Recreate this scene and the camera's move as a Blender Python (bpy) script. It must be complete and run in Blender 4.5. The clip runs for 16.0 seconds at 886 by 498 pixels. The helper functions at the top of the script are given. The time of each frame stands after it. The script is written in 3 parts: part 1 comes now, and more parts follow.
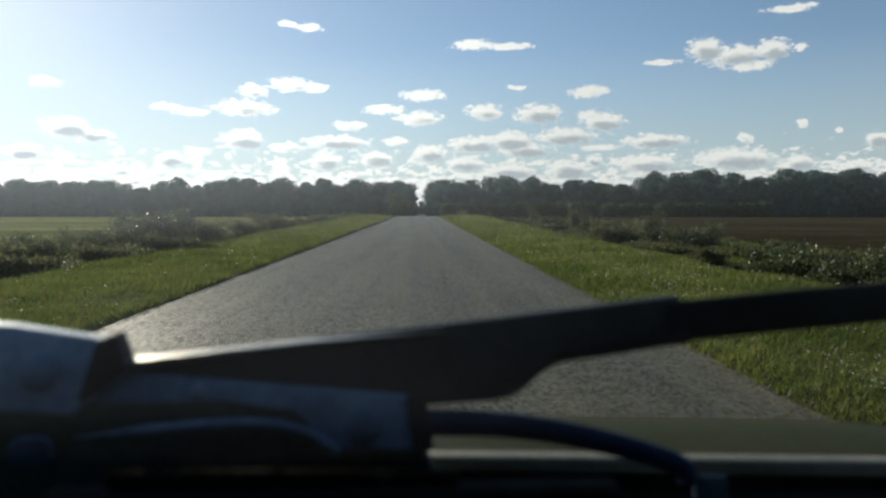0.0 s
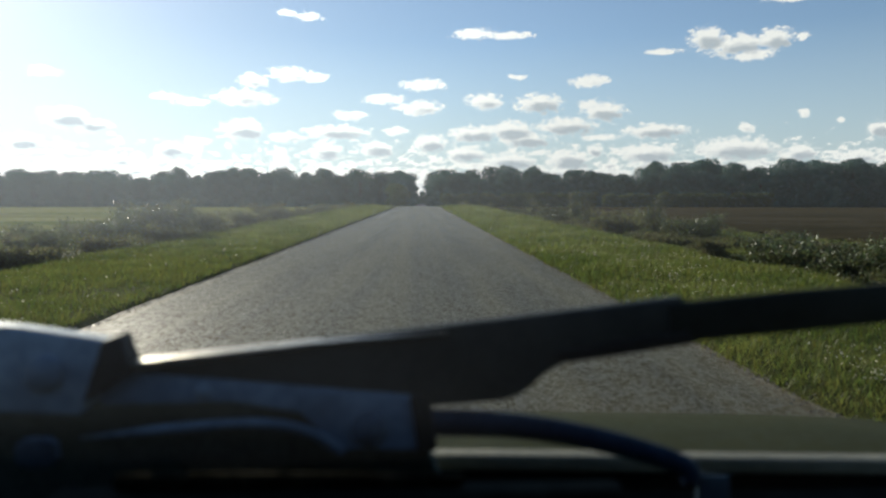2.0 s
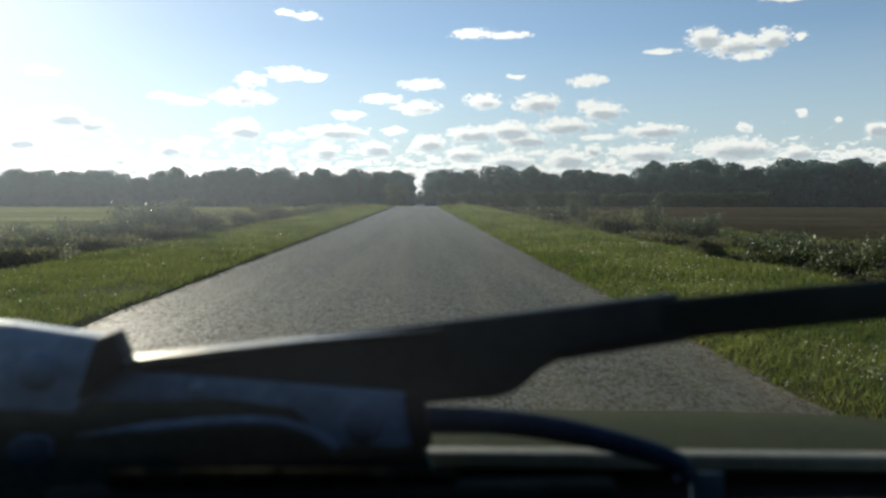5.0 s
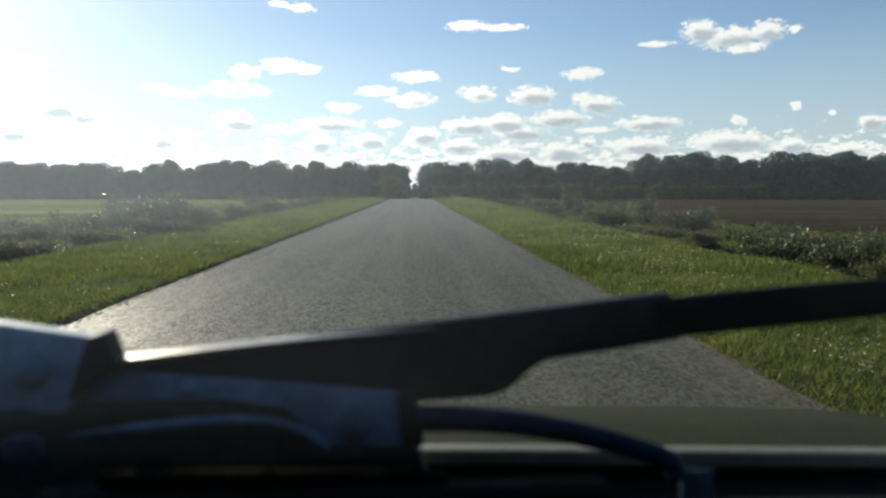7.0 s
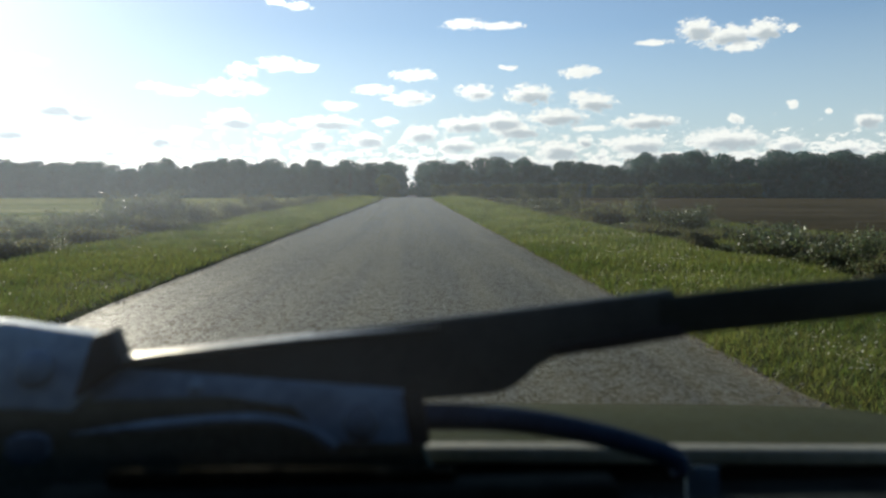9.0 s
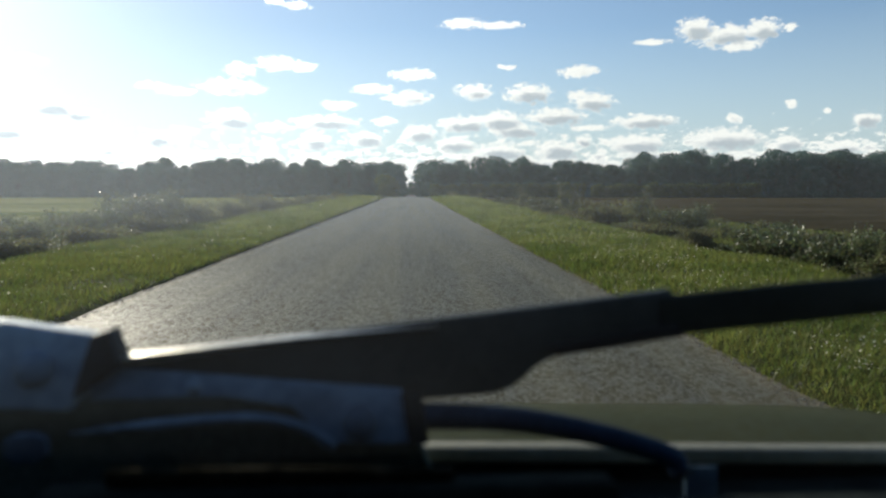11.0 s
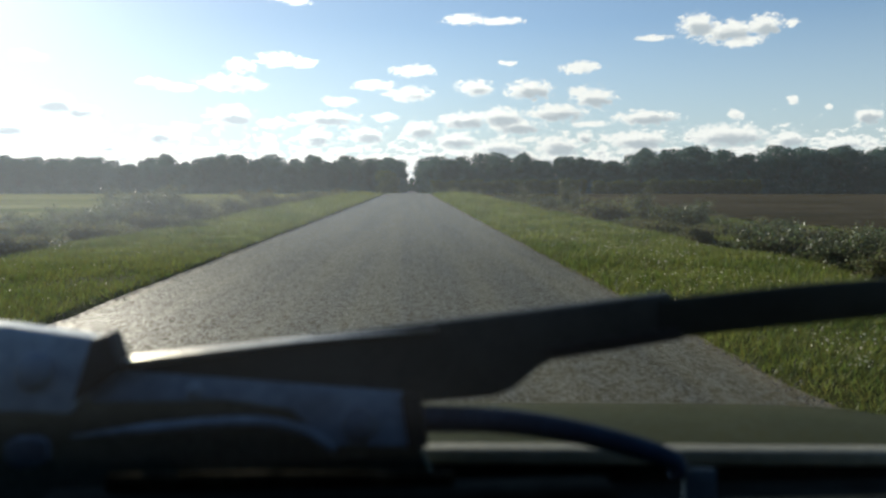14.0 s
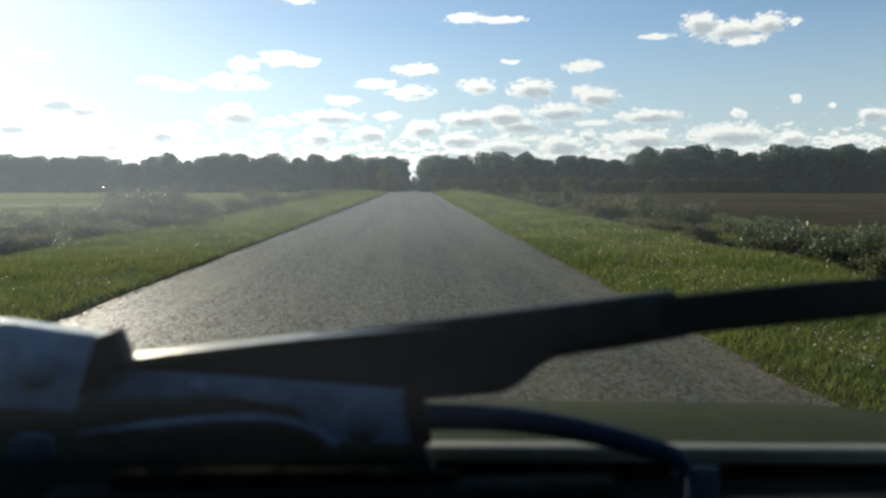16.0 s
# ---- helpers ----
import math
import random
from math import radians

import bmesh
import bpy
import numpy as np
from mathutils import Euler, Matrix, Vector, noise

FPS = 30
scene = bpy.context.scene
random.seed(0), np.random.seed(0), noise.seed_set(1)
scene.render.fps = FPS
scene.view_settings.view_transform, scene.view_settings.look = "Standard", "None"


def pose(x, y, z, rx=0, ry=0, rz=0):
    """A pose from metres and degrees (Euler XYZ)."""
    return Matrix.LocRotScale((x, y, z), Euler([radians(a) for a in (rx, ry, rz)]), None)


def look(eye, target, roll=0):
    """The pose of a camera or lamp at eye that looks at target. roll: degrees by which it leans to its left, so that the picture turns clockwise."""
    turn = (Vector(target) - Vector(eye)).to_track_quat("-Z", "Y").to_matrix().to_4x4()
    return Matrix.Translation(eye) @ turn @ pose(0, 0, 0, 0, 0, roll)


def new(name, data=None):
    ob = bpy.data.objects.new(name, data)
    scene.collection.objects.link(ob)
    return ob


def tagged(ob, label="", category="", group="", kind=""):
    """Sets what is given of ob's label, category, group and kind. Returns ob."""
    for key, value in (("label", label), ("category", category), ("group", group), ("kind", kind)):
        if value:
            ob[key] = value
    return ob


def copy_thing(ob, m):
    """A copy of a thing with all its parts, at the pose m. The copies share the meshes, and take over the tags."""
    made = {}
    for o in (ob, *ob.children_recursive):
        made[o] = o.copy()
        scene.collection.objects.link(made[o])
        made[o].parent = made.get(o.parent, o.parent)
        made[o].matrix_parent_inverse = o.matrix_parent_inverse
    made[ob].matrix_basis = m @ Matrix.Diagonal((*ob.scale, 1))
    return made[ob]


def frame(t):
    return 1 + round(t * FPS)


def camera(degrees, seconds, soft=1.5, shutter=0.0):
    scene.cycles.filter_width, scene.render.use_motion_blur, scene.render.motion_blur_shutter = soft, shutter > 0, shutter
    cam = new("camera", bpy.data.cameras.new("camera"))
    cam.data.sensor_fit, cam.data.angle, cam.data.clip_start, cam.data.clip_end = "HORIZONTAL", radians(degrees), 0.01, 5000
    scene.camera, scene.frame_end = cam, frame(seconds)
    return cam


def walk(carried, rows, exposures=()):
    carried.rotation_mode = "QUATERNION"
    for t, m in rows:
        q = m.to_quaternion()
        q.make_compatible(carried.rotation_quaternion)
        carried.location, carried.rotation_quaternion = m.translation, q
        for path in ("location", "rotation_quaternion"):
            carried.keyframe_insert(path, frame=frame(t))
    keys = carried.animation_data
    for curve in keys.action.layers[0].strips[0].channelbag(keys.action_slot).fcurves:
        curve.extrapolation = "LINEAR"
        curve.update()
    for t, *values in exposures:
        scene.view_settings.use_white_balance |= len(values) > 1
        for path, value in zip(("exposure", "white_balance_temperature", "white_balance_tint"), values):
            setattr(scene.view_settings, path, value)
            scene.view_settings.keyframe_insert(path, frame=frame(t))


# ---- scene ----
cam = camera(68.0, 16.0, soft=2.4)
cam.data.dof.use_dof = True
cam.data.dof.focus_distance = 60.0
cam.data.dof.aperture_fstop = 2.5

PATH = [
    (0, pose(0.0040, 0, 1.2321, 86.34, 0, -1.89)),
    (0.5, pose(0.0035, 0, 1.2341, 86.10, 0, -1.89)),
    (1, pose(0.0015, 0, 1.2388, 85.84, 0, -1.91)),
    (1.5, pose(-0.0004, 0, 1.2405, 85.60, 0, -1.91)),
    (2, pose(-0.0006, 0, 1.2459, 85.48, 0, -1.85)),
    (2.5, pose(0.0014, 0, 1.2455, 85.50, 0, -1.94)),
    (3, pose(0.0018, 0, 1.2450, 85.53, 0, -1.96)),
    (3.5, pose(0.0033, 0, 1.2444, 85.57, 0, -1.95)),
    (4, pose(0.0039, 0, 1.2420, 85.61, 0, -1.95)),
    (6.5, pose(0.0064, 0, 1.2479, 84.96, 0, -2.31)),
    (7, pose(0.0079, 0, 1.2506, 84.83, 0, -2.46)),
    (7.5, pose(0.0034, 0, 1.2516, 84.77, 0, -2.53)),
    (8, pose(-0.0011, 0, 1.2510, 84.76, 0, -2.58)),
    (8.5, pose(-0.0008, 0, 1.2514, 84.70, 0, -2.64)),
    (9, pose(-0.0028, 0, 1.2502, 84.70, 0, -2.69)),
    (11.5, pose(-0.0023, 0, 1.2502, 84.62, 0, -2.80)),
    (12, pose(-0.0005, 0, 1.2515, 84.52, 0, -2.80)),
    (12.5, pose(0.0012, 0, 1.2509, 84.42, 0, -2.81)),
    (13, pose(0.0009, 0, 1.2553, 84.38, 0, -2.80)),
    (13.5, pose(-0.0018, 0, 1.2562, 84.35, 0, -2.74)),
    (14, pose(-0.0011, 0, 1.2590, 84.33, 0, -2.72)),
    (14.5, pose(-0.0012, 0, 1.2573, 84.29, 0, -2.70)),
    (15, pose(-0.0029, 0, 1.2569, 84.22, 0, -2.67)),
    (15.5, pose(-0.0025, 0, 1.2563, 84.19, 0, -2.52)),
    (16, pose(-0.0022, 0, 1.2577, 84.23, 0, -2.51)),
]
walk(cam, PATH, exposures=[(0.0, -0.25), (1.5, -0.12), (4.0, -0.08), (7.0, 0.03), (11.0, 0.05), (16.0, 0.0)])

# ---- sky, sun ----
SUN_AZ, SUN_EL = -36.5, 23.0
sun_dir = Vector((math.sin(radians(SUN_AZ)) * math.cos(radians(SUN_EL)),
                  math.cos(radians(SUN_AZ)) * math.cos(radians(SUN_EL)), math.sin(radians(SUN_EL))))
sun = new("sun", bpy.data.lights.new("sun", "SUN"))
sun.data.energy, sun.data.angle, sun.data.color = 4.9, radians(0.55), (1.0, 0.905, 0.76)
sun.matrix_world = look(sun_dir * 200, (0, 0, 0))

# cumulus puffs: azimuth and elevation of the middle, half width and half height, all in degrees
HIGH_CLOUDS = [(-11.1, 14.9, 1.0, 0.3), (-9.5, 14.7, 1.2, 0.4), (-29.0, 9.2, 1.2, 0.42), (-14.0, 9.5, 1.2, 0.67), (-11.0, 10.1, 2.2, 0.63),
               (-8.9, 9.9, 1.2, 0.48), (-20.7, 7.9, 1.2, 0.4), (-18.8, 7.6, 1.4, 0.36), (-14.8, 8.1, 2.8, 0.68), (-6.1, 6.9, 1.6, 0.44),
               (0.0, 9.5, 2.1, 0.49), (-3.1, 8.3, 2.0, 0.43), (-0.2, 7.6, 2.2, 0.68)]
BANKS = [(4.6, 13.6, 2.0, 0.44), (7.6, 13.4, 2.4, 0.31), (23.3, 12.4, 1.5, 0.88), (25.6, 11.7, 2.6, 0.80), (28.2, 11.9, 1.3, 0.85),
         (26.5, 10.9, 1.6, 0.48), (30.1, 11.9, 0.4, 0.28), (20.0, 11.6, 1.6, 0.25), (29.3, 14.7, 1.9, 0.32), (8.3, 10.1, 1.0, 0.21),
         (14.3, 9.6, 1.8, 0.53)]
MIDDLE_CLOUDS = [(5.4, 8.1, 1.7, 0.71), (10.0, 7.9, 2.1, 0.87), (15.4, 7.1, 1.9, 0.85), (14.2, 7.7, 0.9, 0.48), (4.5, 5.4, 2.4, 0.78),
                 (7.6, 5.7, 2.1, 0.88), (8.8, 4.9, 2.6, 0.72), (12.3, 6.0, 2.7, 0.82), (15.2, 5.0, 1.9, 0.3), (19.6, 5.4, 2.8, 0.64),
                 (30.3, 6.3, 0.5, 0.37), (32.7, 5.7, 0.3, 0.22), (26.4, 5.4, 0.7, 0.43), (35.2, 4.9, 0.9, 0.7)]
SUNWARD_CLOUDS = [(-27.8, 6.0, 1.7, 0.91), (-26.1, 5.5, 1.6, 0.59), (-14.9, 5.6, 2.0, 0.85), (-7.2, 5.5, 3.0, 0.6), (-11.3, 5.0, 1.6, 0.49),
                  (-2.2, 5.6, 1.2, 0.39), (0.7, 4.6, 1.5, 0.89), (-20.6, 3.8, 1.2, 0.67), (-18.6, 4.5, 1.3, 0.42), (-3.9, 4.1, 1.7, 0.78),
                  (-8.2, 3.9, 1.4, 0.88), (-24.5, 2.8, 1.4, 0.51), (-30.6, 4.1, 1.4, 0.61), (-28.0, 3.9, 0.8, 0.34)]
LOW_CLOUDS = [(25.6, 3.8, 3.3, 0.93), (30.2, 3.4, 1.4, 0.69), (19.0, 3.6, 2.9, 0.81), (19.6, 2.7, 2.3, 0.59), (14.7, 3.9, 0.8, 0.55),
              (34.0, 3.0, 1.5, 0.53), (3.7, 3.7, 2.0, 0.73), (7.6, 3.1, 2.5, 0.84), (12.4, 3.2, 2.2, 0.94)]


class Graph:
    """Short hand for building a node tree."""

    def __init__(self, tree):
        self.tree = tree
        tree.nodes.clear()

    def add(self, kind, inputs=(), **settings):
        n = self.tree.nodes.new(kind)
        for key, value in settings.items():
            setattr(n, key, value)
        for key, value in dict(inputs).items():
            if isinstance(value, bpy.types.NodeSocket):
                self.tree.links.new(value, n.inputs[key])
            else:
                n.inputs[key].default_value = value
        return n

    def math(self, op, a, b=0.0, c=0.0, clamp=False):
        return self.add("ShaderNodeMath", {0: a, 1: b, 2: c}, operation=op, use_clamp=clamp).outputs[0]

    def vec(self, op, a, b=(0, 0, 0)):
        return self.add("ShaderNodeVectorMath", {0: a, 1: b}, operation=op)

    def noise(self, vector, scale, detail=3.0, rough=0.55):
        return self.add("ShaderNodeTexNoise", {"Vector": vector, "Scale": scale, "Detail": detail, "Roughness": rough})

    def step(self, value, lo, hi, a=0.0, b=1.0, smooth=True):
        return self.add("ShaderNodeMapRange", {"Value": value, "From Min": lo, "From Max": hi, "To Min": a, "To Max": b},
                        interpolation_type="SMOOTHSTEP" if smooth else "LINEAR").outputs[0]

    def mix(self, fac, a, b):
        return self.add("ShaderNodeMix", {"Factor": fac, 6: a, 7: b}, data_type="RGBA").outputs[2]


world = bpy.data.worlds.new("sky")
scene.world = world
world.use_nodes = True
g = Graph(world.node_tree)
SKY_STRENGTH = 0.115
sky = g.add("ShaderNodeTexSky", sky_type="NISHITA", sun_disc=False, sun_elevation=radians(SUN_EL),
            sun_rotation=radians(SUN_AZ), air_density=1.0, dust_density=0.3, ozone_density=2.9)
way = g.add("ShaderNodeTexCoord").outputs["Generated"]
xyz = g.add("ShaderNodeSeparateXYZ", {0: way})
az = g.math("MULTIPLY", g.math("ARCTAN2", xyz.outputs[0], xyz.outputs[1]), 57.29578)
el = g.math("MULTIPLY", g.math("ARCSINE", xyz.outputs[2]), 57.29578)
plan = g.add("ShaderNodeCombineXYZ", {0: az, 1: el, 2: 0.0}).outputs[0]
# billows that push the outlines about
stretched = g.vec("MULTIPLY", plan, (0.6, 1.0, 1.0)).outputs[0]
billow = g.noise(stretched, 1.5, 4.0, 0.6)
push = g.vec("MULTIPLY", g.vec("SUBTRACT", billow.outputs["Color"], (0.5, 0.5, 0.5)).outputs[0], (1.1, 0.5, 0.0)).outputs[0]
warped = g.vec("ADD", plan, push).outputs[0]
field, under = None, None
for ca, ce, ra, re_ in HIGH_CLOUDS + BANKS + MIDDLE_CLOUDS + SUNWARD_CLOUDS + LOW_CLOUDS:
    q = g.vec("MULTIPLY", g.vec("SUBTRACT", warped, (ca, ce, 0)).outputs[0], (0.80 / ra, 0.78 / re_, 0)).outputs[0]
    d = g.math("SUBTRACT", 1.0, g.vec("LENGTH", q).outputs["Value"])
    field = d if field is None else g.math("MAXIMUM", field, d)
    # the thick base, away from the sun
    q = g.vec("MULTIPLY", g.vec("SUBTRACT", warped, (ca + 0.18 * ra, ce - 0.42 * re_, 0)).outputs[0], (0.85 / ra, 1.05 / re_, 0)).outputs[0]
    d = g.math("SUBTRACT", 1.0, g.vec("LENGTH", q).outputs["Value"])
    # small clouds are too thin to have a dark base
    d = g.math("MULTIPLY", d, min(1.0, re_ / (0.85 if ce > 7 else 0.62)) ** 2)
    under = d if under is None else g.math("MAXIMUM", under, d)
# broken cloud towards the horizon, and sparse cloud all round
flat = g.vec("MULTIPLY", plan, (0.42, 1.0, 1.0)).outputs[0]
far_noise = g.noise(flat, 1.7, 5.0, 0.6).outputs["Fac"]
gather = g.step(el, 0.5, 9.0, 1.0, -1.3, smooth=False)
low = g.math("ADD", g.math("MULTIPLY", g.math("SUBTRACT", far_noise, 0.5), 3.6), gather)
# rounded heads along the edges
heads = g.add("ShaderNodeTexVoronoi", {"Vector": stretched, "Scale": 2.6, "Detail": 2.0, "Roughness": 0.6}).outputs["Distance"]
puff = g.noise(stretched, 3.2, 5.0, 0.62).outputs["Fac"]
edge = g.math("ADD", g.math("MULTIPLY", g.math("SUBTRACT", puff, 0.5), 0.8), g.math("MULTIPLY", g.math("SUBTRACT", 0.45, heads), 0.4))
cover = g.step(g.math("ADD", g.math("MAXIMUM", field, low), edge), -0.12, 0.30)
thick = g.step(g.math("ADD", g.math("MAXIMUM", under, g.math("MULTIPLY", g.math("SUBTRACT", low, 0.15), 0.55)), g.math("MULTIPLY", edge, 0.5)), 0.12, 0.62)
shade = g.math("MULTIPLY", thick, 0.95)
# cloud near the sun is lit through at its thin edges
toward = g.vec("DOT_PRODUCT", way, tuple(sun_dir)).outputs["Value"]
lit = g.step(toward, 0.62, 0.97, 1.0, 1.7)
bright = g.add("ShaderNodeVectorMath", {0: (8.3, 8.2, 7.9), "Scale": lit}, operation="SCALE").outputs[0]
base = g.add("ShaderNodeVectorMath", {0: (3.9, 4.35, 4.75), "Scale": g.step(toward, 0.62, 0.97, 1.0, 1.55)}, operation="SCALE").outputs[0]
white = g.mix(shade, bright, base)
# pale haze low in the sky
haze = g.add("ShaderNodeVectorMath", {0: (4.4, 5.2, 5.75), "Scale": lit}, operation="SCALE").outputs[0]
clear = g.mix(g.step(el, 13.0, 1.0, 0.0, 0.85, smooth=False), sky.outputs[0], haze)
cover = g.math("MULTIPLY", cover, g.step(el, -0.5, 0.5))
colour = g.mix(cover, clear, white)
back = g.add("ShaderNodeBackground", {"Color": colour, "Strength": SKY_STRENGTH})
g.add("ShaderNodeOutputWorld", {0: back.outputs[0]})


# ---- materials ----
def surface(name, dark, light, scale, rough=0.8, bump=0.3, fine=8.0, metal=0.0, spec=0.4, through_light=0.0, vary=0.0, stretch=(1, 1, 1)):
    """A procedural surface: two colours at two scales, relief, gloss that varies, and light let through."""
    m = bpy.data.materials.new(name)
    m.use_nodes = True
    n = Graph(m.node_tree)
    at = n.add("ShaderNodeTexCoord").outputs["Object"]
    at = n.vec("MULTIPLY", at, stretch).outputs[0]
    a = n.noise(at, scale, 4.0, 0.6).outputs["Fac"]
    b = n.noise(at, scale * fine, 3.0, 0.6).outputs["Fac"]
    f = n.math("ADD", n.math("MULTIPLY", a, 0.6), n.math("MULTIPLY", b, 0.4))
    c = n.mix(n.step(f, 0.36, 0.64), (*dark, 1), (*light, 1))
    if vary:
        r = n.add("ShaderNodeObjectInfo").outputs["Random"]
        i = n.add("ShaderNodeNewGeometry").outputs["Random Per Island"]
        c = n.add("ShaderNodeHueSaturation", {"Color": c, "Hue": n.step(i, 0, 1, 0.5 - vary * 0.07, 0.5 + vary * 0.05, False),
                                              "Value": n.math("MULTIPLY", n.step(r, 0, 1, 1 - vary * 0.4, 1 + vary * 0.4, False),
                                                              n.step(i, 0, 1, 1 - vary * 0.5, 1 + vary * 0.5, False))}).outputs[0]
    s = n.add("ShaderNodeBsdfPrincipled", {"Base Color": c, "Metallic": metal, "Specular IOR Level": spec,
                                           "Roughness": n.step(b, 0.3, 0.7, max(rough - 0.08, 0.02), min(rough + 0.08, 1), False)})
    if bump:
        h = n.add("ShaderNodeBump", {"Strength": bump, "Distance": 0.3 / (scale * fine), "Height": b})
        n.tree.links.new(h.outputs[0], s.inputs["Normal"])
    last = s.outputs[0]
    if through_light:
        t = n.add("ShaderNodeBsdfTranslucent", {"Color": c})
        last = n.add("ShaderNodeMixShader", {0: through_light, 1: last, 2: t.outputs[0]}).outputs[0]
    n.add("ShaderNodeOutputMaterial", {0: last})
    return m


def asphalt(name):
    """Worn chip-seal: grey stones in dark binder, patches, long wheel streaks, and a pale gritty border."""
    m = bpy.data.materials.new(name)
    m.use_nodes = True
    n = Graph(m.node_tree)
    at = n.add("ShaderNodeTexCoord").outputs["Object"]
    x = n.add("ShaderNodeSeparateXYZ", {0: at}).outputs[0]
    chips = n.add("ShaderNodeTexVoronoi", {"Vector": at, "Scale": 95.0})
    clods = n.add("ShaderNodeTexVoronoi", {"Vector": n.vec("MULTIPLY", at, (1.0, 0.6, 1.0)).outputs[0], "Scale": 52.0})
    tone = n.add("ShaderNodeSeparateXYZ", {0: clods.outputs["Color"]}).outputs[0]
    grain = n.add("ShaderNodeSeparateXYZ", {0: chips.outputs["Color"]}).outputs[1]
    lumps = n.noise(n.vec("MULTIPLY", at, (1.0, 0.45, 1.0)).outputs[0], 17.0, 3.0, 0.62).outputs["Fac"]
    blotch = n.noise(n.vec("MULTIPLY", at, (1.0, 0.22, 1.0)).outputs[0], 0.9, 5.0, 0.6).outputs["Fac"]
    streak = n.noise(n.vec("MULTIPLY", at, (1.0, 0.018, 1.0)).outputs[0], 1.9, 3.0, 0.6).outputs["Fac"]
    f = n.math("ADD", n.step(blotch, 0.3, 0.7, 0.03, 0.25, False), n.step(streak, 0.36, 0.64, -0.02, 0.24, False))
    f = n.math("ADD", f, n.step(tone, 0.0, 1.0, 0.08, 0.14, False))
    f = n.math("ADD", f, n.step(lumps, 0.35, 0.66, 0.01, 0.09, False))
    f = n.math("ADD", f, n.step(grain, 0.0, 1.0, -0.02, 0.09, False), clamp=True)
    c = n.mix(f, (0.0062, 0.0062, 0.0043, 1), (0.046, 0.046, 0.032, 1))
    # grit swept to the sides
    side = n.math("ABSOLUTE", n.math("ADD", x, 0.45))
    grit = n.math("MULTIPLY", n.step(n.math("ADD", side, n.math("MULTIPLY", n.math("SUBTRACT", blotch, 0.5), 0.5)), 2.62, 2.88), n.step(lumps, 0.4, 0.6, 0.15, 0.6))
    c = n.mix(grit, c, (0.20, 0.17, 0.125, 1))
    h = n.math("ADD", n.math("MULTIPLY", chips.outputs["Distance"], -1.0), n.math("MULTIPLY", lumps, 1.2))
    rough = n.math("ADD", n.step(grain, 0.0, 1.0, -0.05, 0.05, False), n.step(tone, 0.0, 1.0, 0.54, 0.44, False))
    b = n.add("ShaderNodeBump", {"Strength": 0.65, "Distance": 0.005, "Height": h})
    # bare polished stones shine, binder and dust do not
    shine = n.step(n.math("ADD", n.math("MULTIPLY", tone, 0.6), n.math("MULTIPLY", lumps, 0.5)), 0.40, 0.8, 0.02, 0.40, False)
    # pale dust lies in long bands between the wheel tracks
    dust = n.math("ADD", n.step(streak, 0.36, 0.64, 0.064, 0.112, False), n.step(blotch, 0.3, 0.7, -0.012, 0.026, False))
    s = n.add("ShaderNodeBsdfPrincipled", {"Base Color": c, "Roughness": rough, "Specular IOR Level": shine, "Specular Tint": (1.0, 0.86, 0.66, 1), "Sheen Weight": dust, "Sheen Roughness": 0.6, "Sheen Tint": (1.0, 0.85, 0.47, 1), "Normal": b.outputs[0]})
    n.add("ShaderNodeOutputMaterial", {0: s.outputs[0]})
    return m


